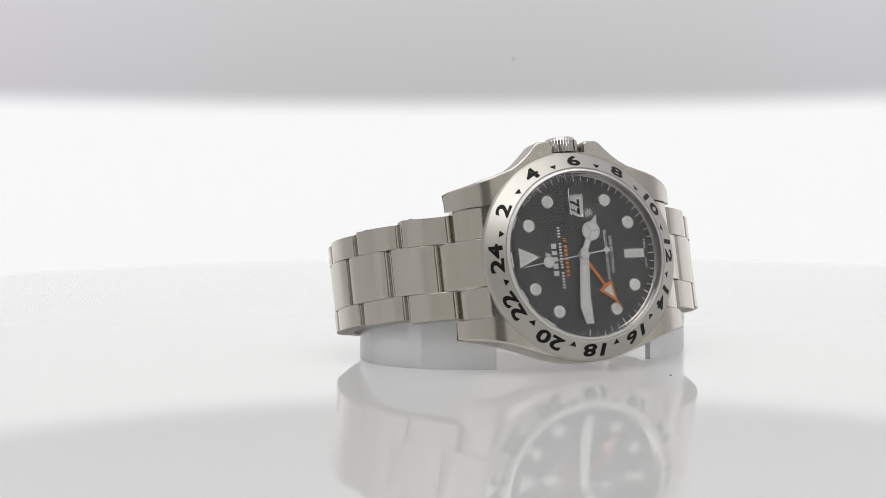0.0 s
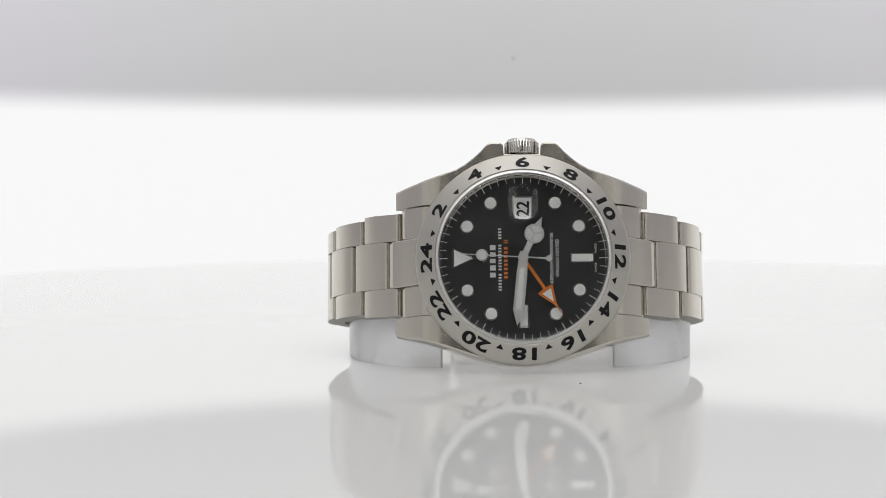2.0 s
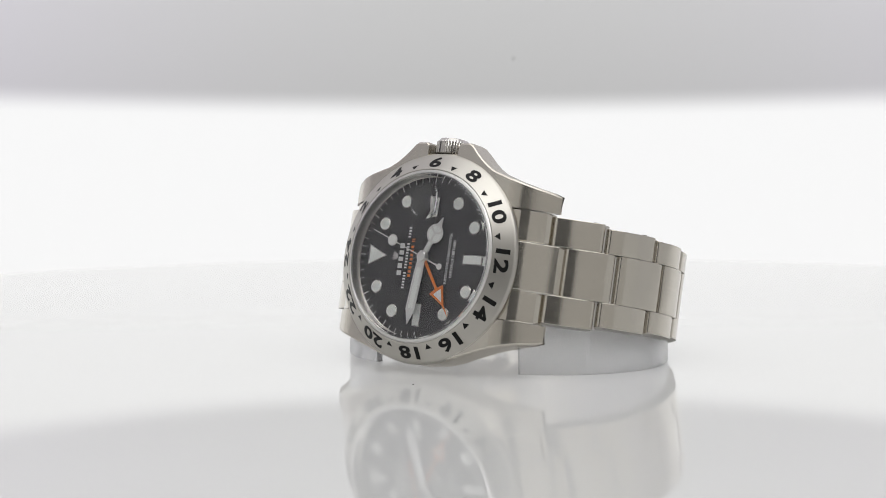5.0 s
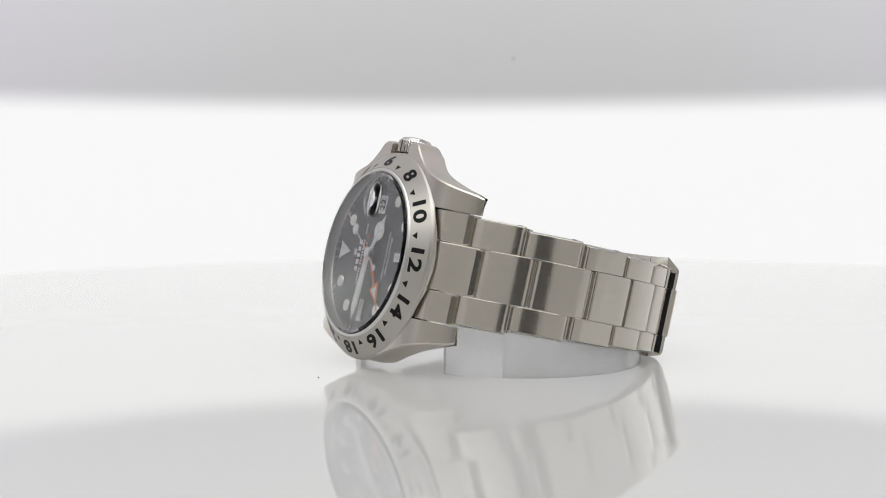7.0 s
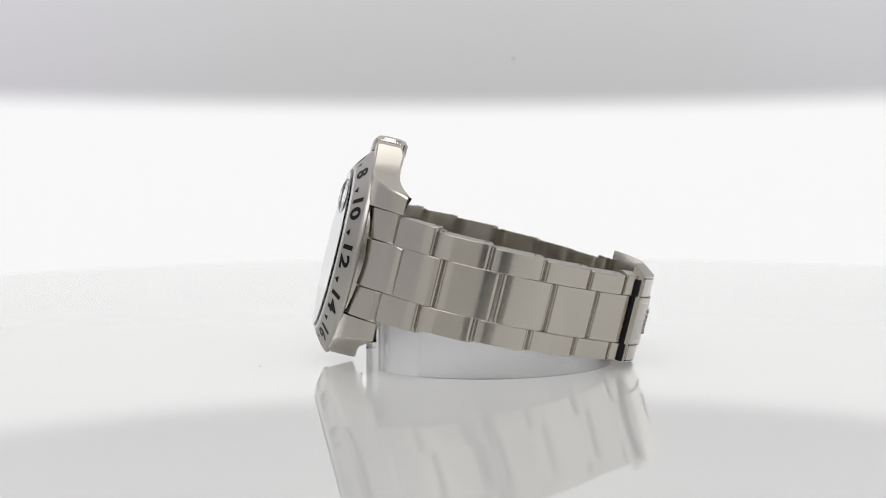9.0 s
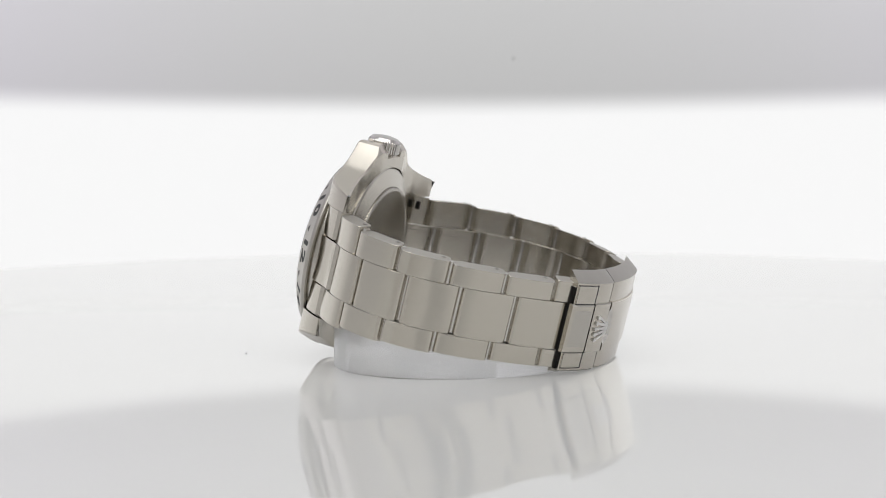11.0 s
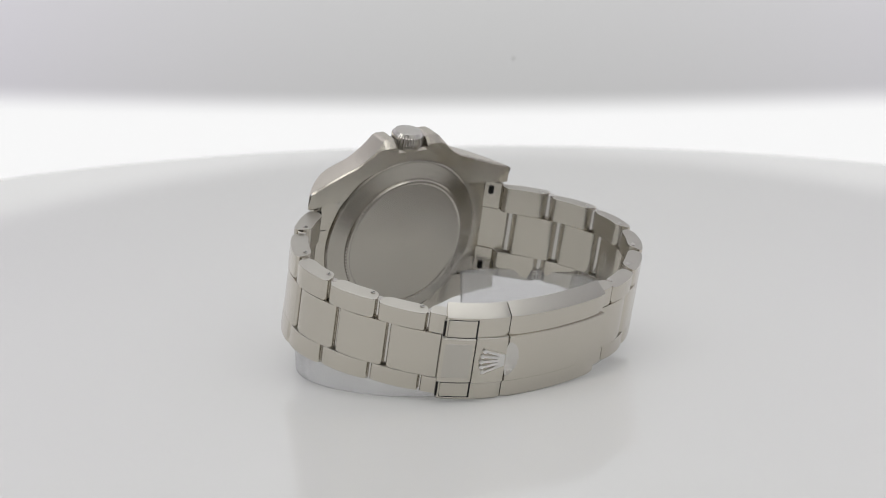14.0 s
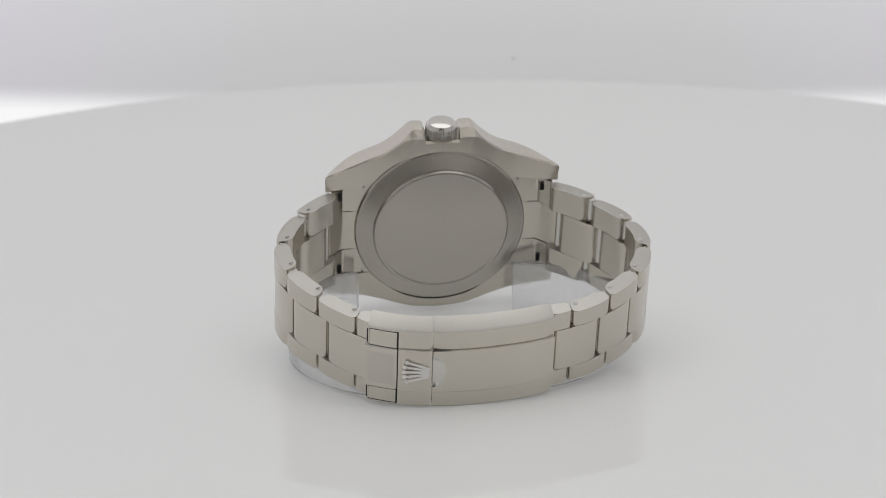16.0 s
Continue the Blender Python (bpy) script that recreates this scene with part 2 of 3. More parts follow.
def tent():
    back = fabric("side_glow_cloth", (1.0, 1.0, 0.985), GLOW_SIDE)
    front = fabric("front_glow_cloth", (1.0, 0.97, 0.92), GLOW_FRONT)
    roof = fabric("roof_glow_cloth", (1.0, 1.0, 1.0), GLOW_ROOF)
    nt = roof.node_tree
    b = nt.nodes["Principled BSDF"]
    # unseen roof: glow painted stronger in front, for the dial, and weaker behind
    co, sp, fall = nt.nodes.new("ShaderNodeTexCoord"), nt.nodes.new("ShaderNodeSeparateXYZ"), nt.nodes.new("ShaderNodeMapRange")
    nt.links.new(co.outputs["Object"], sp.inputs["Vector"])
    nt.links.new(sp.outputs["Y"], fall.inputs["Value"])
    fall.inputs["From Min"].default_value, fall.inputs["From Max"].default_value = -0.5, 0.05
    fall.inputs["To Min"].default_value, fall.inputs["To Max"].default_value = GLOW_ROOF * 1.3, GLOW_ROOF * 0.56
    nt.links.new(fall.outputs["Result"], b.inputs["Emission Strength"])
    wall("backdrop", -115, 115, 0.252, lambda d: -0.25, lambda d: 0.62, lit_backdrop(), "white diffuser cloth, painted glow bright low down, pale lavender above")
    # the unseen front of the tent, with a tall slit for the lens that also darkens reflections
    bm = bmesh.new()
    for x0, x1, z0, z1 in ((-0.62, -0.12, -0.25, 0.66), (0.12, 0.62, -0.25, 0.66), (-0.12, 0.12, -0.25, -0.2), (-0.12, 0.12, 0.42, 0.66)):
        bmesh.ops.create_cube(bm, size=1.0, matrix=Matrix.Translation(((x0 + x1) / 2, -0.545, (z0 + z1) / 2)) @ Matrix.Diagonal((x1 - x0, 0.006, z1 - z0, 1)))
    tagged(part("wall_front", bm, front), "unseen white tent cloth with an added glow and an opening for the lens", "backdrop", kind="structure")
    # unseen glowing sides, added as light and for the steel to reflect
    for x in (-0.6, 0.6):
        bm = bmesh.new()
        bmesh.ops.create_cube(bm, size=1.0, matrix=Matrix.Translation((x, -0.32, 0.2)) @ Matrix.Diagonal((0.006, 0.46, 0.9, 1)))
        tagged(part("wall_side", bm, back), "unseen white tent cloth with an added glow, at the side", "backdrop", kind="structure")
    bm = bmesh.new()
    bmesh.ops.create_cube(bm, size=1.0, matrix=Matrix.Translation((0, -0.13, 0.64)) @ Matrix.Diagonal((1.3, 0.86, 0.006, 1)))
    tagged(part("ceiling", bm, roof), "unseen white tent roof with an added glow", "ceiling", kind="structure")
    bm = bmesh.new()
    bmesh.ops.create_cube(bm, size=1.0, matrix=Matrix.Translation((0, -0.13, -0.256)) @ Matrix.Diagonal((1.3, 0.86, 0.006, 1)))
    tagged(part("floor", bm, paint("white_floor", (0.7, 0.7, 0.7), 0.5, 0, 0.1, 10)), "white tent floor under the turntable", "floor", kind="structure")


def make_turntable():
    r = RIM / MM
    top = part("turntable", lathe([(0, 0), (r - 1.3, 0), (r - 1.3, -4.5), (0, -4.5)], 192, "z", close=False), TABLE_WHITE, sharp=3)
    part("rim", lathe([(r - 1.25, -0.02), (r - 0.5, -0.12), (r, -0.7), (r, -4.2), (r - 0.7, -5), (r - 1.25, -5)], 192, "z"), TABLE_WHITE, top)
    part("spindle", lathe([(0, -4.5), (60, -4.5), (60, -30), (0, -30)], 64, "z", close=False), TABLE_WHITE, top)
    return tagged(top, "glossy white round turntable with a thin rim", "turntable")


tent()
turntable = make_turntable()


# ---- the watch; x towards 6 o'clock, z towards the crown, -y out of the dial ----
watch = new("wristwatch")
tagged(watch, "steel wristwatch with black dial and engraved bezel, lying on its side", "watch")

R_DIAL, Y_DIAL = 16.45, 1.9
SLOPE = 0.76


def bezel_at(r):
    """Depth of the bezel's sloping face."""
    return -0.55 + (r - 17.4) * SLOPE


def make_bezel():
    prof = [(17.25, 1.6), (17.25, -0.5), (17.42, bezel_at(17.42)), (20.72, bezel_at(20.72)), (20.95, bezel_at(20.95) + 0.14), (21.05, 2.6), (21.05, 2.85), (20.7, 3.1)]
    bez = part("bezel", lathe(prof, 192), BEZEL, watch, "radially brushed steel bezel with black 24-hour scale", sharp=14)
    slope = Vector((0, SLOPE, 0))
    for n in range(2, 25, 2):
        a = radians(15 * n)
        er = Vector((-math.cos(a), 0, math.sin(a)))
        up = (er + slope).normalized()
        right = er.cross(Vector((0, -1, 0)))
        at = er * 18.95 + Vector((0, bezel_at(18.95), 0))
        m = facing(at, right, up)
        fig = write("numeral", str(n), 3.75, m, BLACK_FILL, bez, 0.012, 0.13, 1.5, 1.04)
        back = m.inverted()
        for v in fig.data.vertices:
            off = (back @ v.co).z
            v.co.y = (bezel_at(math.hypot(v.co.x, v.co.z) / MM) - 0.045) * MM - off
    for n in range(1, 24, 2):
        a = radians(15 * n)
        er = Vector((-math.cos(a), 0, math.sin(a)))
        up = (er + slope).normalized()
        right = er.cross(Vector((0, -1, 0)))
        m = facing(er * 18.2 + Vector((0, bezel_at(18.2) - 0.006, 0)), right, up)
        bm = bmesh.new()
        lo = [bm.verts.new(m @ (Vector(p) * MM)) for p in ((-0.75, 0.5, 0.012), (0.75, 0.5, 0.012), (0, -0.6, 0.012))]
        hi = [bm.verts.new(m @ (Vector(p) * MM)) for p in ((-0.75, 0.5, -0.02), (0.75, 0.5, -0.02), (0, -0.6, -0.02))]
        bm.faces.new(lo)
        bm.faces.new(list(reversed(hi)))
        for k in range(3):
            bm.faces.new((lo[k], lo[(k + 1) % 3], hi[(k + 1) % 3], hi[k]))
        part("hour_arrow", bm, BLACK_FILL, bez)


def make_crystal():
    prof = [(0, -1.3), (15.9, -1.3), (16.35, -1.1), (16.5, -0.85), (16.5, -0.15), (0, -0.15)]
    c = part("crystal", lathe(prof, 160, close=False), CRYSTAL, watch, "clear sapphire crystal", sharp=20)
    c.visible_shadow = False
    # polished seat round the crystal
    part("crystal_seat", lathe([(17.24, 1.8), (17.24, -0.45), (17.0, -0.8), (16.65, -0.88), (16.53, -0.8), (16.53, 0.6), (16.38, 1.9)], 160, close=False), HAND_STEEL, watch, "steel ring round the crystal")
    # magnifier over the date
    bm = bmesh.new()
    R, cz, hx, hz, n = 8.5, 10.7, 2.95, 3.5, 26
    def edge_r(a):
        c, s = abs(math.cos(a)), abs(math.sin(a))
        return 1.0 / ((c / hx) ** 3.2 + (s / hz) ** 3.2) ** (1 / 3.2)
    top = R - math.sqrt(R * R - 3.4 ** 2)
    rings = []
    seg = 56
    for k in range(1, 11):
        ring = []
        for j in range(seg):
            a = 2 * math.pi * j / seg
            r = edge_r(a) * k / 10
            h = math.sqrt(max(0.0, R * R - r * r)) - R + top + 0.3
            ring.append(bm.verts.new((r * math.cos(a) * MM, (-1.32 - max(h, 0.25)) * MM, (cz + r * math.sin(a)) * MM)))
        rings.append(ring)
    tip = bm.verts.new((0, (-1.32 - top - 0.3) * MM, cz * MM))
    foot = [bm.verts.new((v.co.x, -1.32 * MM, v.co.z)) for v in rings[-1]]
    for j in range(seg):
        i = (j + 1) % seg
        bm.faces.new((tip, rings[0][j], rings[0][i]))
        for p, q in zip(rings, rings[1:]):
            bm.faces.new((p[j], q[j], q[i], p[i]))
        bm.faces.new((rings[-1][j], foot[j], foot[i], rings[-1][i]))
    bm.faces.new(foot)
    lens = part("date_magnifier", bm, LENS, watch, "raised clear magnifying lens over the date", sharp=40)
    lens.visible_shadow = False


def make_dial():
    # the dial with its date opening
    dial = part("dial", lathe([(0, Y_DIAL), (R_DIAL, Y_DIAL), (R_DIAL, Y_DIAL + 0.5), (0, Y_DIAL + 0.5)], 128, close=False), BLACK_LACQUER, watch, "glossy black dial with white markers")
    yf = Y_DIAL - 0.24
    rd = 12.64
    for h in (1, 2, 4, 5, 7, 8, 10, 11):
        a = radians(30 * h)
        cx, cz = -rd * math.cos(a), rd * math.sin(a)
        rim = part("hour_marker", plate(disc_outline(1.33, cx, cz), yf, Y_DIAL, 0.08), POLISHED, dial, "white round marker in a steel ring")
        part("hour_marker_lume", plate(disc_outline(1.12, cx, cz), yf - 0.03, Y_DIAL - 0.05), LUME, dial)
    for a, mid in ((180, 11.55), (270, 11.4)):
        for grow, y, mat, name in ((0.0, yf, POLISHED, "hour_bar"), (-0.2, yf - 0.03, LUME, "hour_bar_lume")):
            w, l = 0.95 + grow, 2.3 + grow
            part(name, plate(turned([(-w, mid - l), (w, mid - l), (w, mid + l), (-w, mid + l)], a), y, Y_DIAL, 0.06 if grow == 0 else 0), mat, dial)
    for k, y, mat, name in ((1.0, yf, POLISHED, "hour_triangle"), (0.82, yf - 0.03, LUME, "hour_triangle_lume")):
        tri = [(0, 12.25 - 2.95 * k), (2.05 * k, 12.25 + 1.55 * k), (-2.05 * k, 12.25 + 1.55 * k)]
        part(name, plate(turned(tri, 0), y, Y_DIAL), mat, dial)
    bm = bmesh.new()
    for k in range(60):
        l = 0.62 if k % 5 else 0.8
        w = 0.05 if k % 5 else 0.075
        o = turned([(-w, 16.1 - 2 * l * 0.8), (w, 16.1 - 2 * l * 0.8), (w, 16.1), (-w, 16.1)], 6 * k)
        add_loft(bm, [[(x, Y_DIAL, z) for x, z in o], [(x, Y_DIAL - 0.02, z) for x, z in o]])
    part("minute_track", bm, PRINT, dial, "fine white printed minute ticks")

    # printing; lines run from 9 towards 3 o'clock, letters stand up towards 12
    def line(body, x, z, size, mat, wide=1.0, spacing=1.0, bold=0.0):
        write("dial_print", body, size, facing((x, Y_DIAL - 0.012, z), (0, 0, 1), (-1, 0, 0)), mat, dial, 0.01, bold, wide, spacing)

    def bars(x, z, height, widths, mat, gap, name="dial_print_bar"):
        total = sum(widths) + gap * (len(widths) - 1)
        at = z - total / 2
        bm = bmesh.new()
        for w in widths:
            add_loft(bm, [[(x - height / 2, y, at), (x + height / 2, y, at), (x + height / 2, y, at + w), (x - height / 2, y, at + w)] for y in (Y_DIAL, Y_DIAL - 0.02)])
            at += w + gap
        part(name, bm, mat, dial)

    bars(-5.95, -0.6, 1.1, (0.95, 1.05, 0.85, 0.85, 1.0), PRINT, 0.42)
    for at, n in ((-4.75, 6), (0.15, 9), (4.85, 4)):
        bars(-4.55, at, 0.62, (0.32,) * n, PRINT, 0.27)
    bars(-3.4, -0.9, 0.72, (0.5,) * 8, ORANGE, 0.32)
    bars(-3.4, 3.3, 0.78, (0.2, 0.2), ORANGE, 0.25)
    # small fan-shaped emblem
    bm = bmesh.new()
    for k in range(5):
        a = radians((k - 2) * 13)
        o = [(-6.75, -0.14 + 0.16 * (k - 2)), (-6.75, 0.14 + 0.16 * (k - 2)), (-6.75 - 1.3 * math.cos(a), 1.9 * math.sin(a) + 0.1), (-6.75 - 1.3 * math.cos(a), 1.9 * math.sin(a) - 0.1)]
        add_loft(bm, [[(x, y, z) for x, z in o] for y in (Y_DIAL, Y_DIAL - 0.05)])
    part("emblem", bm, POLISHED, dial)
    line("SUPERLATIVE CHRONOMETER", 5.55, 0, 0.86, PRINT, 0.86, 1.0, 0.015)
    line("OFFICIALLY CERTIFIED", 6.65, 0, 0.86, PRINT, 0.86, 1.0, 0.015)
    line("SWISS", 14.15, -1.9, 0.62, PRINT, 1.0, 1.2)
    line("MADE", 14.15, 1.9, 0.62, PRINT, 1.0, 1.2)
    # date opening
    o = [(-1.3, 8.4), (1.3, 8.4), (1.3, 11.8), (-1.3, 11.8)]
    part("date_frame", plate([(x * 1.15, 10.1 + (z - 10.1) * 1.12) for x, z in o], Y_DIAL - 0.03, Y_DIAL), POLISHED, dial)
    part("date_wheel", plate(o, Y_DIAL - 0.05, Y_DIAL), LUME, dial, "white date disc")
    write("date_number", "22", 2.6, facing((0.0, Y_DIAL - 0.06, 10.1), (0, 0, 1), (-1, 0, 0)), BLACK_FILL, dial, 0.008, 0.05, 0.95, 0.95)
    # inner flange
    part("flange", lathe([(16.35, 1.9), (16.0, 1.75), (15.98, 1.88)], 160, close=False), POLISHED, watch)


def hand(name, outline, a, y0, y1, mat, lume=None, label=""):
    ob = part(name, plate(turned(outline, a), y0, y1, 0.05), mat, watch, label)
    for o in lume or ():
        part(name + "_lume", plate(turned(o, a), y0 - 0.03, y0 + 0.06), LUME, ob)
    return ob


def ring_fan(r, cz, a0, a1, n=10):
    pts = [(0.0, cz)] + [(r * math.sin(a0 + (a1 - a0) * k / n), cz + r * math.cos(a0 + (a1 - a0) * k / n)) for k in range(n + 1)]
    mx, mz = sum(p[0] for p in pts) / len(pts), sum(p[1] for p in pts) / len(pts)
    return [(mx + (x - mx) * 0.84, mz + (z - mz) * 0.84) for x, z in pts]


def make_hands():
    # 24-hour hand, orange with a white arrow
    g = [(-0.32, -0.4), (-0.3, 7.3), (-1.75, 7.5), (-0.22, 11.1), (0, 13.7), (0.22, 11.1), (1.75, 7.5), (0.3, 7.3), (0.32, -0.4)]
    hand("day_hand", g, 236.0, 1.28, 1.4, ORANGE, [[(-1.0, 8.0), (0, 10.5), (1.0, 8.0)]], "orange 24-hour hand with a white arrow")
    # hour hand
    h = [(-0.6, -1.2), (-0.62, 3.5)]
    h += [(1.95 * math.sin(t), 5.2 + 1.95 * math.cos(t)) for t in [math.radians(-160 + 14 * k) for k in range(11)]]
    h += [(0, 8.9)]
    h += [(1.95 * math.sin(t), 5.2 + 1.95 * math.cos(t)) for t in [math.radians(20 + 14 * k) for k in range(11)]]
    h += [(0.62, 3.5), (0.6, -1.2)]
    lumes = [ring_fan(1.65, 5.2, math.radians(-60 + 120 * k + 4), math.radians(60 + 120 * k - 4)) for k in range(3)]
    lumes.append([(-0.32, 1.2), (0.32, 1.2), (0.36, 3.2), (-0.36, 3.2)])
    hand("hour_hand", h, 115.0, 0.98, 1.12, HAND_STEEL, lumes, "polished steel hour hand with a round lume disc")
    # minute hand
    m = [(-0.75, -1.2), (-1.05, 3.0), (-1.12, 10.6), (0, 13.6), (1.12, 10.6), (1.05, 3.0), (0.75, -1.2)]
    hand("minute_hand", m, 275.6, 0.68, 0.82, HAND_STEEL, [[(-0.5, 2.2), (0.5, 2.2), (0.55, 10.4), (-0.55, 10.4)]], "polished steel minute hand with white inlay")
    # seconds hand: its own pivot at the dial's centre, drawn for 12 o'clock
    s = [(-0.16, -4.6), (-0.1, 0), (-0.1, 7.1), (-0.06, 13.6), (0.06, 13.6), (0.1, 7.1), (0.1, 0), (0.16, -4.6)]
    sec = part("seconds_hand", plate(turned(s, 0), 0.44, 0.54, 0.02), HAND_STEEL, watch, "thin steel seconds hand with a white dot")
    part("seconds_dot", plate(turned(disc_outline(1.15, 0, 8.1), 0), 0.38, 0.54, 0.05), HAND_STEEL, sec)
    part("seconds_dot_lume", plate(turned(disc_outline(0.88, 0, 8.1), 0), 0.35, 0.45), LUME, sec)
    part("counterweight", plate(turned(disc_outline(0.62, 0, -5.0), 0), 0.42, 0.54, 0.05), HAND_STEEL, sec)
    part("hub", plate(disc_outline(1.0), 0.3, 1.6, 0.1), HAND_STEEL, watch)
    return sec


def y_front(x):
    return float(np.interp(abs(x), [0, 14, 17, 19.5, 22, 25], [2.3, 2.3, 2.55, 3.5, 5.6, 8.9]))


def y_back(x):
    return float(np.interp(abs(x), [0, 6.5, 11, 16, 20, 23, 25], [8.3, 8.3, 7.7, 7.8, 8.5, 9.3, 9.9]))


def z_side(x):
    return float(np.interp(abs(x), [0, 5, 9, 13, 17, 21, 25], [20.8, 20.4, 19.45, 18.1, 16.75, 15.6, 14.65]))


def z_guard(x):
    """The flank on the crown's side: a shoulder rises at each side of the crown."""
    return float(np.interp(abs(x), [0, 3.62, 3.7, 4.3, 6.2, 7.0, 8.3, 9.6, 11.2, 13, 17, 21, 25], [21.1, 21.1, 23.0, 23.4, 23.4, 23.0, 21.6, 20.4, 19.15, 18.1, 16.75, 15.6, 14.65]))


def polish_flank(ob, sz):
    """The outward flank of a lug is polished, the rest brushed."""
    ob.data.materials.append(FLANK)
    for p in ob.data.polygons:
        if p.normal.z * sz > 0.75:
            p.material_index = 1


def make_case():
    bm = lathe([(16.6, 2.6), (17.2, 2.5), (19.7, 2.5), (20.1, 2.9), (20.1, 7.0), (19.6, 7.65), (16.6, 7.65)], 160)
    part("case_body", bm, SATIN, watch, "satin steel middle case")
    stations = [0.02, 1.5, 3.0, 3.62, 3.7, 4.0, 4.3, 5.2, 6.2, 6.6, 7.0, 7.6, 8.3, 9.0, 9.6, 10.4, 11.2, 12.1, 13, 14, 15, 16, 17, 18, 19, 20, 21, 22, 23, 24, 25]
    for sx in (1, -1):
        for sz in (1, -1):
            secs = []
            for x in stations:
                zi = max(11.0, math.sqrt(max(0.0, 18.6 ** 2 - x * x)))
                zo = z_guard(x) if sz > 0 else z_side(x)
                f, b = y_front(x), y_back(x)
                # a polished bevel runs along the back edge under the crown
                e = 0.3 if sz < 0 else float(np.interp(x, [0, 3.65, 3.7, 6.4, 8.4], [0.5, 0.5, 1.5, 1.5, 0.3]))
                front_drop = 0.45
                if x == 25:
                    f, b, zo = f + 0.25, b - 0.25, zo - 0.2
                sec = [(x, f, zi), (x, f, zo - front_drop), (x, f + 0.25, zo - 0.3 * front_drop), (x, f + 0.9, zo - 0.05 * front_drop), (x, (f + b) / 2, zo), (x, b - e, zo), (x, b, zo - e), (x, b, zi)]
                secs.append([(sx * p[0], p[1], sz * p[2]) for p in sec])
            lug = part("lug", loft(secs), LUG, watch, "brushed steel lug with polished flank", sharp=20)
            polish_flank(lug, sz)


def make_caseback():
    prof = [(18.5, 7.5), (18.5, 7.95), (18.2, 8.2), (17.7, 8.25), (15.0, 9.3), (14.62, 9.35), (14.6, 9.62), (14.35, 9.9), (13.95, 9.95), (13.75, 9.86), (13.6, 9.8), (0, 9.8)]
    back = part("caseback", lathe(prof, 160, close=False), BACK, watch, "circular-brushed steel screw-down caseback", sharp=16)
    bm = bmesh.new()
    for k in range(120):
        a, w = 2 * math.pi * k / 120, 0.012
        sec = []
        for r, top in ((14.3, 9.9), (14.74, 9.66)):
            sec.append([(r * math.cos(a - w), 9.3, r * math.sin(a - w)), (r * math.cos(a + w), 9.3, r * math.sin(a + w)), (r * math.cos(a + w), top, r * math.sin(a + w)), (r * math.cos(a - w), top, r * math.sin(a - w))])
        add_loft(bm, sec)
    part("fluted_ring", bm, SATIN, back, "finely fluted steel ring")


def make_crown():
    n, bm = 36, bmesh.new()
    rings = []
    for z, r, tooth in ((19.5, 2.1, 0), (21.2, 2.1, 0), (21.25, 3.1, 0), (21.4, 3.42, 0.2), (23.6, 3.42, 0.2), (23.9, 3.1, 0), (24.35, 2.75, 0), (24.6, 1.6, 0)):
        ring = []
        for k in range(4 * n):
            a = 2 * math.pi * k / (4 * n)
            rr = r - (tooth if k % 4 in (2, 3) else 0)
            ring.append(bm.verts.new((rr * math.cos(a) * MM, (5.55 + rr * math.sin(a)) * MM, z * MM)))
        rings.append(ring)
    for a, b in zip(rings, rings[1:]):
        for k in range(4 * n):
            j = (k + 1) % (4 * n)
            bm.faces.new((a[k], a[j], b[j], b[k]))
    bm.faces.new(list(reversed(rings[0])))
    bm.faces.new(rings[-1])
    part("crown", bm, POLISHED, watch, "fluted screw-down winding crown of polished steel")


def make_end_links():
    for sx in (1, -1):
        for z0, z1, x1, lift in ((4.85, 10.85, 23.75, 0.25), (-4.65, 4.65, 26.3, 0.0), (-10.85, -4.85, 23.75, 0.25)):
            secs = []
            n = 16
            zm = max(abs(z0), abs(z1))
            for k in range(n + 1):
                x = 16.8 + (x1 - 16.8) * k / n
                f = float(np.interp(x, [16.8, 19.5, 21, 22.5, 24.2, 26.6], [2.75, 3.75, 4.9, 6.4, 8.25, 10.2])) + lift
                th = max(2.6, 7.7 - f) if x < 21 else float(np.interp(x, [21, 22.6], [max(2.6, 7.7 - f), 2.6]))
                e = 0.12
                if k == n:
                    f, th, e = f + 0.45, 1.7, 0.4
                secs.append([(sx * x, f, z0 + e), (sx * x, f, z1 - e), (sx * x, f + e, z1), (sx * x, f + th, z1), (sx * x, f + th, z0), (sx * x, f + e, z0)])
            part("end_link", loft(secs), BRUSHED, watch, "brushed steel bracelet end link", sharp=17)


def make_slots():
    for sx in (1, -1):
        for sz in (1, -1):
            # each slot is a dark plate in place of a shaded hole
            o = [(sx * 21.4, sz * 8.2), (sx * 22.2, sz * 8.2), (sx * 22.2, sz * 9.9), (sx * 21.4, sz * 9.9)]
            part("spring_bar_slot", plate(o, 7.6, 9.0), GAP_SHADE, watch)


SIX = Run([(24.1, 8.35), (28.0, 11.6), (31.8, 15.4), (34.9, 20.0), (37.1, 25.8), (37.7, 30.6), (36.8, 35.9), (34.9, 41.0), (32.0, 46.0), (28.8, 50.4), (25.2, 54.5), (23.0, 56.7)])
TWELVE = Run([(-24.3, 8.9), (-28.3, 12.4), (-32.2, 17.0), (-36.3, 22.3), (-39.0, 28.5), (-39.5, 34.0), (-38.2, 39.9), (-35.0, 45.6), (-30.2, 50.6), (-25.0, 54.6), (-19.8, 57.2), (-14.2, 59.0)])
CLASP = Run([(22.8, 59.2), (18.8, 61.1), (14.4, 62.5), (10.3, 63.15), (5.0, 63.5), (-1.0, 63.35), (-8.0, 62.5), (-12.0, 61.6), (-14.4, 60.9)])


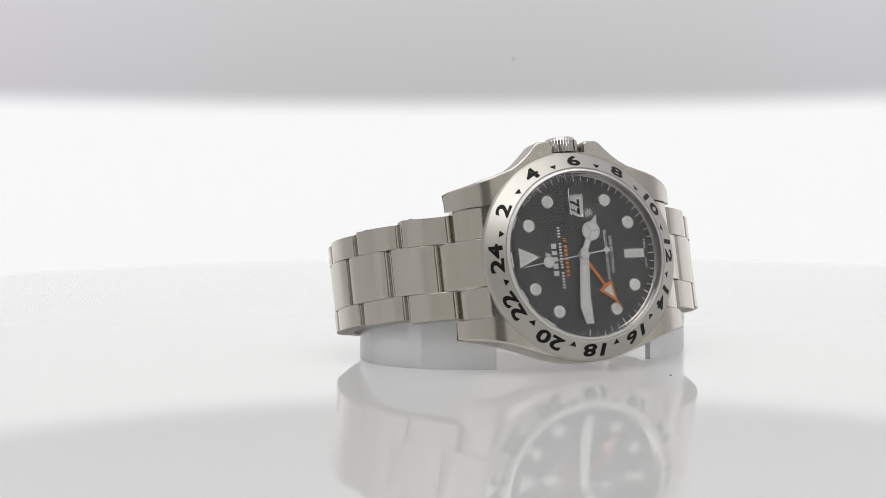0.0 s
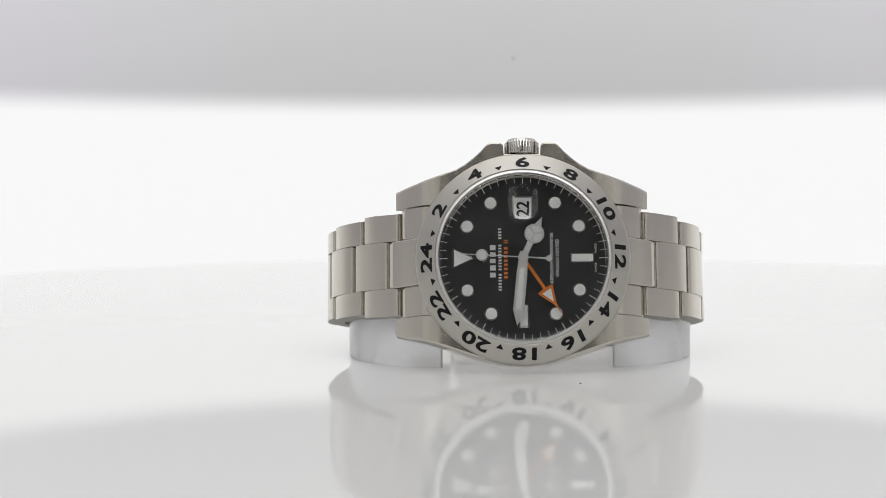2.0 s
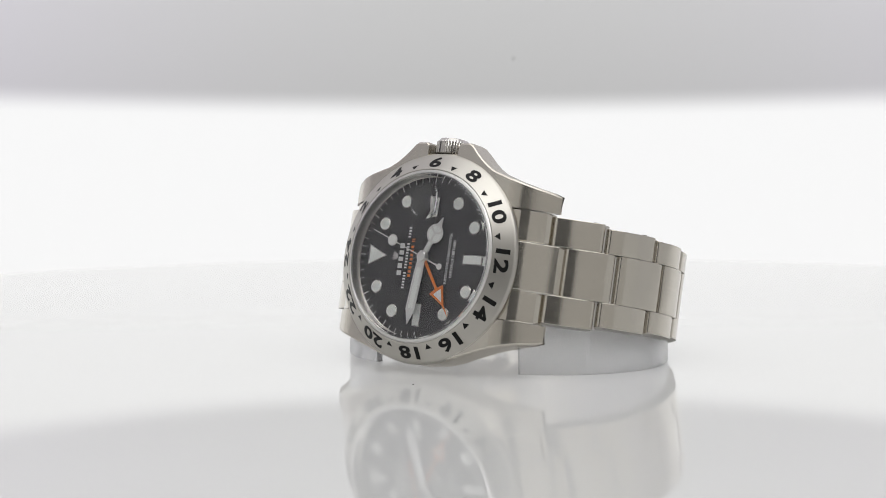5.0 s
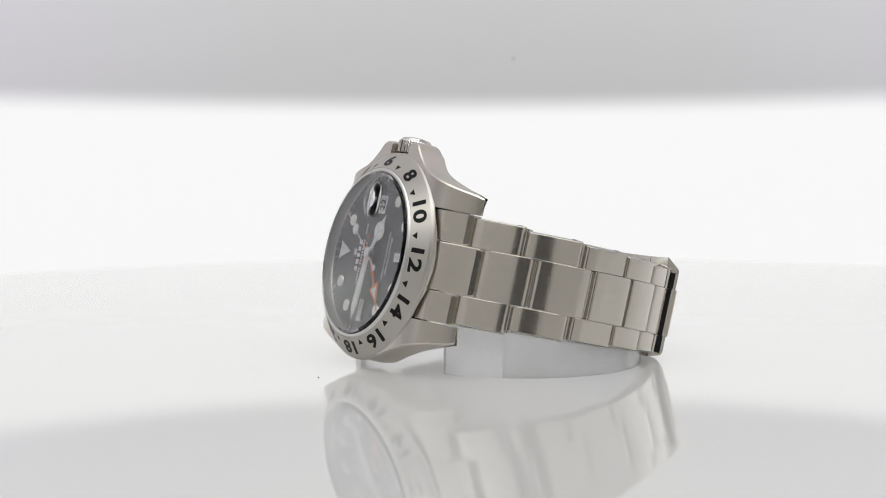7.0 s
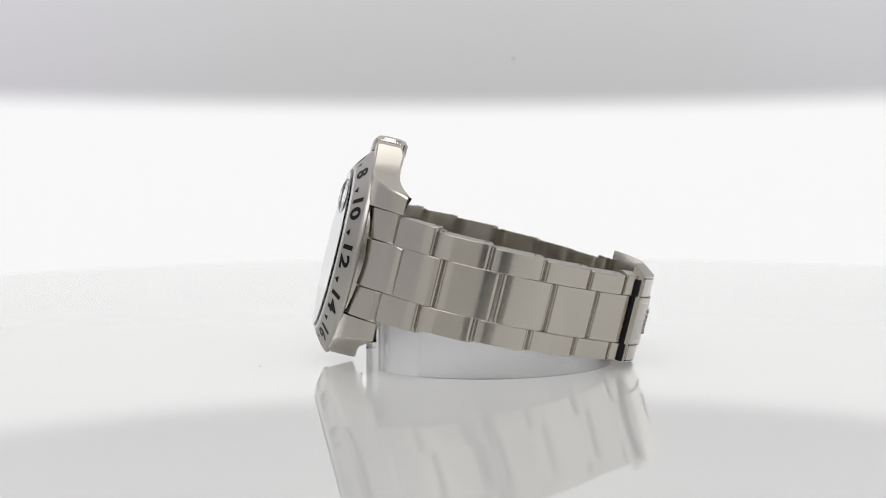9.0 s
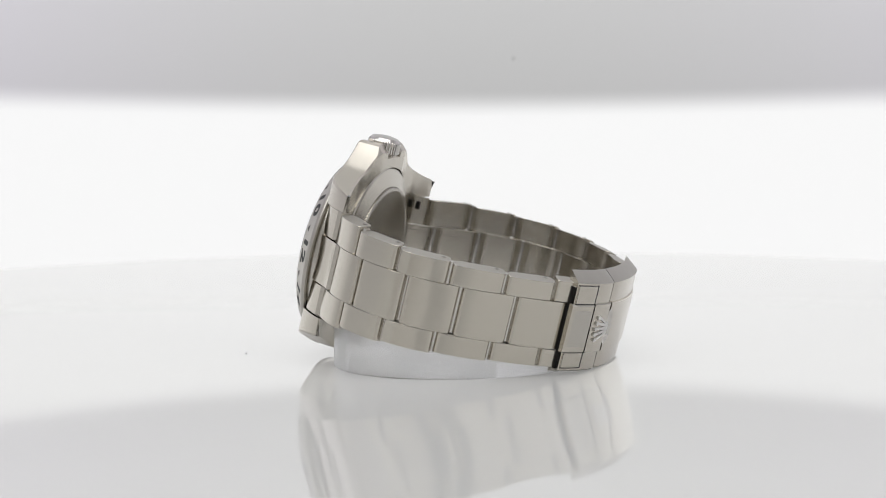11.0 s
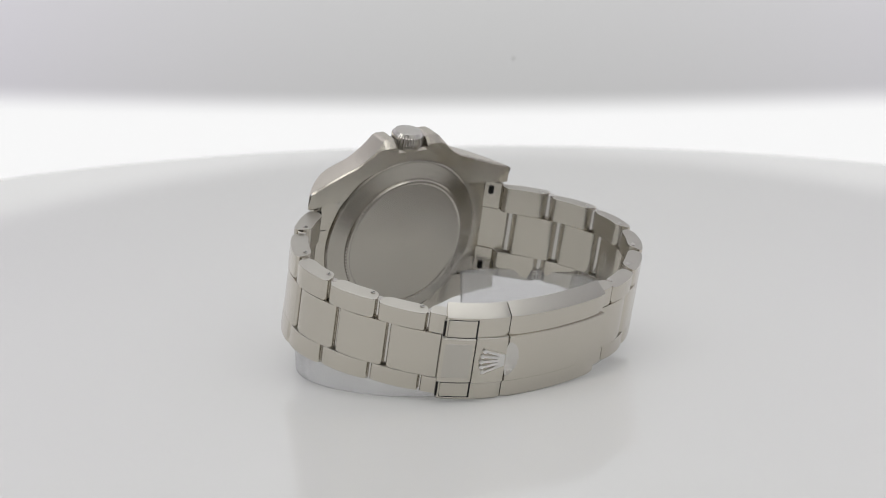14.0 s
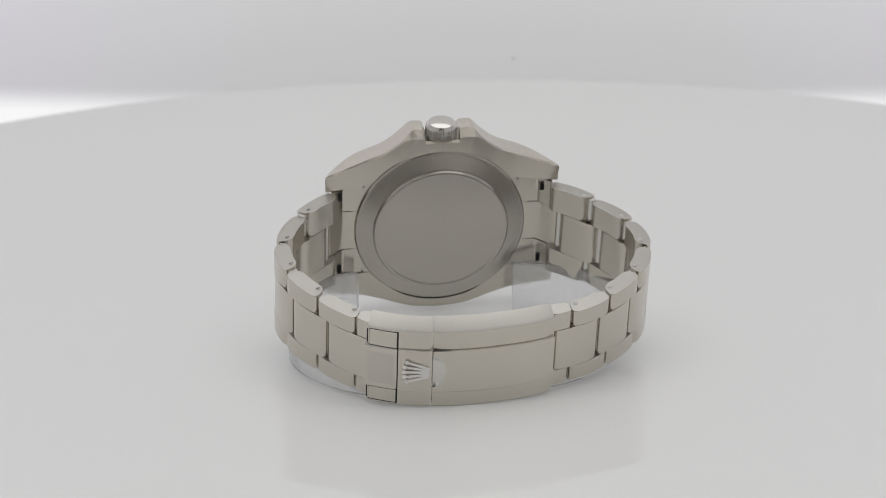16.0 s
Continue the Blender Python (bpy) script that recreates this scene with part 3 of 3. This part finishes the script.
def half(y):
    """Half the bracelet's width, tapering to the clasp."""
    return float(np.interp(y, [8, 15, 26, 35, 45, 55], [10.9, 9.9, 9.25, 9.0, 8.6, 8.3]))


def barrel(run, s, z0, z1):
    """The hinge between two links, set back from the face."""
    p, n = run.at(s)
    q = p - n * 1.75
    secs = [[(q[0] + 0.85 * math.cos(t), q[1] + 0.85 * math.sin(t), z + lean(q[1], q[0])) for t in [2 * math.pi * j / 14 for j in range(14)]] for z in (z0 + 0.15, z1 - 0.15)]
    part("link_hinge", loft(secs), POLISHED, watch)


def satin_edges(ob):
    """The cut sides of links and clasp are satin, their faces brushed."""
    ob.data.materials.append(EDGE)
    for p in ob.data.polygons:
        if abs(p.normal.z) > 0.55:
            p.material_index = 1
    return ob


def make_links(run, pitches, s_end):
    count = len(pitches)
    cuts = np.concatenate([[0], np.cumsum(pitches)]) * s_end / sum(pitches)
    for k in range(count):
        s0, s1 = float(cuts[k]), float(cuts[k + 1])
        w = half(run.at((s0 + s1) / 2)[0][1])
        th = 3.5 - 0.6 * k / count
        grow = float(np.interp(k, [0, 2], [0.3, 0.5]))
        for z0, z1, fl in ((4.77, w, (0, grow)), (-w, -4.77, (grow * 0.6, 0))):
            satin_edges(part("outer_link", link_mesh(run, s0 + 0.3, s1 - 0.3, z0, z1, th, flare=fl), BRUSHED, watch, sharp=17))
            barrel(run, s1, z0 + 0.1, z1 - 0.1 + max(fl) * 0.4)
        last = k == count - 1
        c1 = s1 + 2.9 if not last else s1 + 3.9
        part("centre_link", link_mesh(run, s0 + 3.25, c1 - 0.3, -4.74, 4.74, th + 0.1), BRUSHED, watch, sharp=17)
        barrel(run, s0 + 2.95, -4.6, 4.6)
        p, n = run.at(s1 - 1.9)
        q = p - n * 2.1
        t = np.array([-n[1], n[0]])
        top = w + grow + lean(q[1], q[0])
        cap = [[(q[0] + 0.5 * math.cos(a), q[1] + 0.5 * math.sin(a), z) for a in [2 * math.pi * j / 14 for j in range(14)]] for z in (top - 0.5, top + 0.03)]
        screw = part("screw_head", loft(cap), POLISHED, watch)
        if count == 5:
            u = t * math.cos(0.6 * k) + n * math.sin(0.6 * k)
            v = np.array([-u[1], u[0]])
            bar = [q + u * a + v * b for a, b in ((-0.46, -0.1), (0.46, -0.1), (0.46, 0.1), (-0.46, 0.1))]
            part("screw_slot", loft([[(c[0], c[1], z) for c in bar] for z in (top - 0.1, top + 0.05)]), GAP_SHADE, screw, "screwdriver slot, its shade drawn as a dark bar")
    # half links that run into the clasp
    w = half(55)
    for z0, z1 in ((4.85, w + 0.6), (-w, -4.85)):
        satin_edges(part("outer_link", link_mesh(run, s_end + 0.14, s_end + 4.3, z0, z1, 2.8, end=0.6, inner=1.2, bulge=0.05, flare=(0.5, 0.5)), BRUSHED, watch, sharp=17))


def clasp_plate(name, s0, s1, z0, z1, d0, d1, mat, parent, label="", edge=0.3, n=14, top_slant=0.0, channel=0.0):
    """A bent plate on the clasp's outline between depths d0 (outer) and d1, z measured from the bracelet's middle."""
    secs = []
    for k in range(n + 1):
        s = s0 + (s1 - s0) * k / n
        p, nn = CLASP.at(s)
        e = edge
        end = edge if k in (0, n) else 0.0
        sec = []
        groove = ((-channel, d0 + end), (-channel, 1.25), (channel, 1.25), (channel, d0 + end)) if channel else ()
        for z, d in ((z0 + e, d0 + end), *groove, (z1 - e, d0 + end), (z1, d0 + e + end), (z1 + top_slant, d1), (z0 - top_slant * 0.35, d1), (z0, d0 + e + end)):
            q = p - nn * d
            sec.append((q[0], q[1], z + lean(q[1], q[0])))
        secs.append(sec)
    return satin_edges(part(name, loft(secs), mat, parent, label, sharp=17))


def notched_band(s0, s1, half_width, parent):
    """The raised middle band of the clasp cover, with a shallow half-round finger notch beside the joint."""
    def depth(s, z):
        k = ((s - s0) / 2.6) ** 2 + (z / 3.7) ** 2
        return 0.95 * (1 - k) if k < 1 else 0.0
    n, w = 72, 48
    bm = bmesh.new()
    grid = []
    for k in range(n + 1):
        f = k / n
        s = s0 + (s1 - s0) * f ** 1.6
        p, nn = CLASP.at(s)
        row = []
        cols = [(-half_width, 1.2), (-half_width, 0.12)] + [(half_width * (2 * j / w - 1) * 0.97, None) for j in range(w + 1)] + [(half_width, 0.12), (half_width, 1.2)]
        for z, d in cols:
            q = p - nn * (depth(s, z) if d is None else d)
            row.append(bm.verts.new((q[0] * MM, q[1] * MM, (z + lean(q[1], q[0])) * MM)))
        grid.append(row)
    for a, b in zip(grid, grid[1:]):
        for j in range(len(a)):
            i = (j + 1) % len(a)
            bm.faces.new((a[j], a[i], b[i], b[j]))
    bm.faces.new(grid[0])
    bm.faces.new(list(reversed(grid[-1])))
    ob = part("clasp_centre_band", bm, BRUSHED, parent, "brushed middle band with a polished finger notch", sharp=9)
    ob.data.materials.append(POLISHED)
    m = w + 5
    for k in range(n):
        for j in range(m):
            s = s0 + (s1 - s0) * ((k + 0.5) / n) ** 1.6
            z = half_width * (2 * (j - 1.5) / w - 1) * 0.97
            if 2 <= j < m - 3 and depth(s, z) > 0:
                ob.data.polygons[k * m + j].material_index = 1
    return ob


def make_clasp():
    L = CLASP.length
    brk = 13.1
    clasp = clasp_plate("clasp", brk + 0.2, L, -8.75, 9.4, 0.35, 3.1, BRUSHED, watch, "brushed steel folding clasp cover", 0.3, top_slant=1.8, channel=4.95)
    notched_band(brk + 0.22, L - 0.05, 5.0, clasp)
    flap = clasp_plate("clasp_flap", 0.0, brk, -8.75, 9.4, 0.35, 3.1, BRUSHED, watch, "brushed steel opening flap of the clasp", 0.3, top_slant=1.8)
    clasp_plate("flap_centre_band", 6.4, brk - 0.05, -5.0, 5.0, 0.0, 0.6, BRUSHED, flap, edge=0.15)
    # inset lever: a fine dark joint round it, two side plates and the raised grip
    clasp_plate("lever_joint", 0.3, 6.36, -8.12, 8.75, 0.33, 0.9, GAP_SHADE, flap, edge=0.0)
    clasp_plate("lever_plate", 0.2, 6.18, -8.0, -4.92, 0.26, 0.9, BRUSHED, flap, edge=0.12)
    clasp_plate("lever_plate", 0.2, 6.18, 4.92, 8.63, 0.26, 0.9, BRUSHED, flap, edge=0.12)
    grip = clasp_plate("lever_grip", -0.5, 6.14, -4.84, 4.84, -0.05, 1.2, BRUSHED, flap, "brushed grip of the lever", edge=0.25)
    clasp_plate("grip_panel", 0.1, 5.6, -3.7, 3.7, -0.1, 0.3, SATIN, grip, "satin panel in the grip", edge=0.06)
    # added plate: the shade on the clasp's end face, painted near-black
    clasp_plate("clasp_end_shade", -0.35, -0.02, -8.3, 8.2, 1.0, 3.3, GAP_SHADE, flap, "shade at the clasp's end, drawn as a dark plate", edge=0.0)
    # inner blades
    clasp_plate("blade", 2.0, L - 1.0, -4.3, 4.3, 3.0, 3.9, POLISHED, clasp, "polished folding blade", edge=0.2)
    # raised emblem as a plain fan of bars
    bm = bmesh.new()
    base_s = brk - 0.5
    for k in range(5):
        a = radians((k - 2) * 14)
        s0, z0 = base_s, (k - 2) * 0.42
        s1, z1 = base_s - 4.6 * math.cos(a), (k - 2) * 0.42 + 3.0 * math.sin(a)
        dz = 0.22
        rows = []
        for d in (0.0, -0.35):
            row = []
            for s, z in ((s0, z0 - dz * 1.6), (s1, z1 - dz), (s1, z1 + dz), (s0, z0 + dz * 1.6)):
                p, n = CLASP.at(s)
                q = p - n * d
                row.append((q[0], q[1], z + lean(q[1], q[0])))
            rows.append(row)
        add_loft(bm, rows)
        p, n = CLASP.at(s1 - 0.35)
        row = []
        for d in (0.0, -0.4):
            ring = []
            for j in range(10):
                t = 2 * math.pi * j / 10
                pp, nn = CLASP.at(s1 - 0.3 + 0.45 * math.cos(t))
                q = pp - nn * d
                ring.append((q[0], q[1], z1 + 0.45 * math.sin(t) + lean(q[1], q[0])))
            row.append(ring)
        add_loft(bm, row)
    part("emblem", bm, HAND_STEEL, flap, "raised polished fan-shaped emblem")


BEZEL = steel("bezel_steel", (0.51, 0.49, 0.45), 0.37, (0.5, 0.5, 0.5), 0.0, 0.02, "radial", 0.25)
FLANK = steel("polished_flank", (0.57, 0.565, 0.555), 0.16, (0.4, 0.4, 0.4), 0.0, 0.02)
LUG = steel("lug_steel", WARM, 0.25, (0.4, 0.4, 0.4), 0.0, 0.02)
BACK = steel("caseback_steel", (0.48, 0.455, 0.41), 0.25, (0.5, 0.5, 0.5), 0.0, 0.02, "round", 0.8)
make_case()
make_bezel()
make_dial()
seconds_hand = make_hands()
make_crystal()
make_caseback()
make_crown()
make_end_links()
make_slots()
make_links(SIX, (10.9, 11.8, 11.0, 11.2, 10.6), 55.5)
make_links(TWELVE, (10.8, 10.6, 10.4, 10.2, 10.0, 9.8), TWELVE.length - 4.4)
make_clasp()


# ---- the clear stand inside the bracelet ----
def make_stand():
    outer = Run([(17.9, 7.0), (22.5, 8.8), (28.5, 13.6), (32.8, 20.5), (34.3, 28.5), (32.6, 37.0), (27.5, 45.5), (19.0, 52.0), (8.0, 55.2),
                 (-3.0, 55.2), (-14.5, 53.2), (-24.5, 47.6), (-31.2, 39.2), (-34.3, 29.5), (-32.9, 20.8), (-28.2, 13.6), (-22.0, 8.8), (-15.9, 6.6)])
    secs = []
    n = 140
    for k in range(n + 1):
        s = outer.length * k / n
        p, nn = outer.at(s)
        q = p - nn * 1.3
        e = 0.25 if 0 < k < n else 0.35
        f = 0.97
        p, q = p * (1.025, 1.0), q * (1.025, 1.0)
        secs.append([(p[0], p[1], e), (p[0], p[1], 11.3 - e), (p[0] * 0.995, p[1], 11.3), (q[0], q[1], 11.3), (q[0], q[1], 0.02), (p[0] * 0.995, p[1], 0.02)])
    ob = part("watch_stand", loft(secs), ACRYLIC, None, sharp=25)
    return tagged(ob, "clear acrylic C-shaped stand under the watch", "stand")


stand = make_stand()
STAND_AT = pose(0.00635, -0.03162, 0)


# ---- dust on the turntable ----
def make_speck(x, y, r):
    bm = bmesh.new()
    bmesh.ops.create_icosphere(bm, subdivisions=1, radius=r, matrix=Matrix.Translation((0, 0, r * 0.6)) @ Matrix.Diagonal((1.4, 1, 0.7, 1)))
    ob = part("dust_speck", bm, SPECK)
    tagged(ob, "tiny dark dust speck on the white turntable", "dust", group="dust on the turntable")
    return ob, pose(x, y, 0)


SPECK_PLACES = [(0.0166, -0.0478, 0.00017)]
SPECKS = [make_speck(*s) for s in SPECK_PLACES]


# dust on the camera's sensor, built as a fleck on the cloth
sensor_speck, at = make_speck(0, 0, 0.0003)
sensor_speck.matrix_basis = pose(0.00794, 0.2506, 0.0599, 90, 0, 0)
tagged(sensor_speck, "tiny grey fleck on the tent cloth, standing for sensor dust", "dust", group="dust on the cloth")


# ---- motion ----
TURN = [(0, 24.8), (0.5, 18.8), (1, 12.8), (1.5, 6.8), (2, 0.8), (2.5, -5.2), (3, -11.3), (3.5, -17.3), (4, -23.4), (4.5, -29.5), (5, -35.6), (5.5, -41.6), (6, -47.7), (6.5, -53.7), (7, -59.7), (7.5, -65.8), (8, -71.8), (8.5, -77.8), (9, -83.75), (9.5, -89.8), (10, -95.9), (10.5, -102.0), (11, -108.1), (11.5, -114.2), (12, -120.3), (12.5, -126.5), (13, -132.7), (13.5, -138.9), (14, -145.1), (14.5, -151.3), (15, -157.4), (15.5, -163.6), (16, -169.7)]
LIFT = [(0, 0), (10.5, 0), (10.8, 0.16), (11, 0.45), (11.3, 1.12), (11.5, 1.62), (12, 2.96), (12.5, 4.4), (13, 5.83), (13.5, 7.27), (14, 8.67), (14.5, 10.02), (15, 11.33), (15.5, 12.56), (16, 13.75)]
PIVOT = Matrix.Translation((0, 0.00225, 0.0076))


def table_pose(t):
    turn = float(np.interp(t, [r[0] for r in TURN], [r[1] for r in TURN]))
    lift = float(np.interp(t, [r[0] for r in LIFT], [r[1] for r in LIFT]))
    return PIVOT @ pose(0, 0, 0, lift, 0, 0) @ PIVOT.inverted() @ pose(0, 0, 0, 0, 0, turn)


def motions():
    times = [k * 0.25 for k in range(65)]
    walk(turntable, [(t, table_pose(t)) for t in times])
    walk(watch, [(t, table_pose(t) @ WATCH_AT) for t in times])
    walk(stand, [(t, table_pose(t) @ STAND_AT) for t in times])
    for ob, at in SPECKS:
        walk(ob, [(t, table_pose(t) @ at) for t in times])
    walk(seconds_hand, [(t, pose(0, 0, 0, 0, 6.0 * (t - 1.45), 0)) for t in times])


motions()
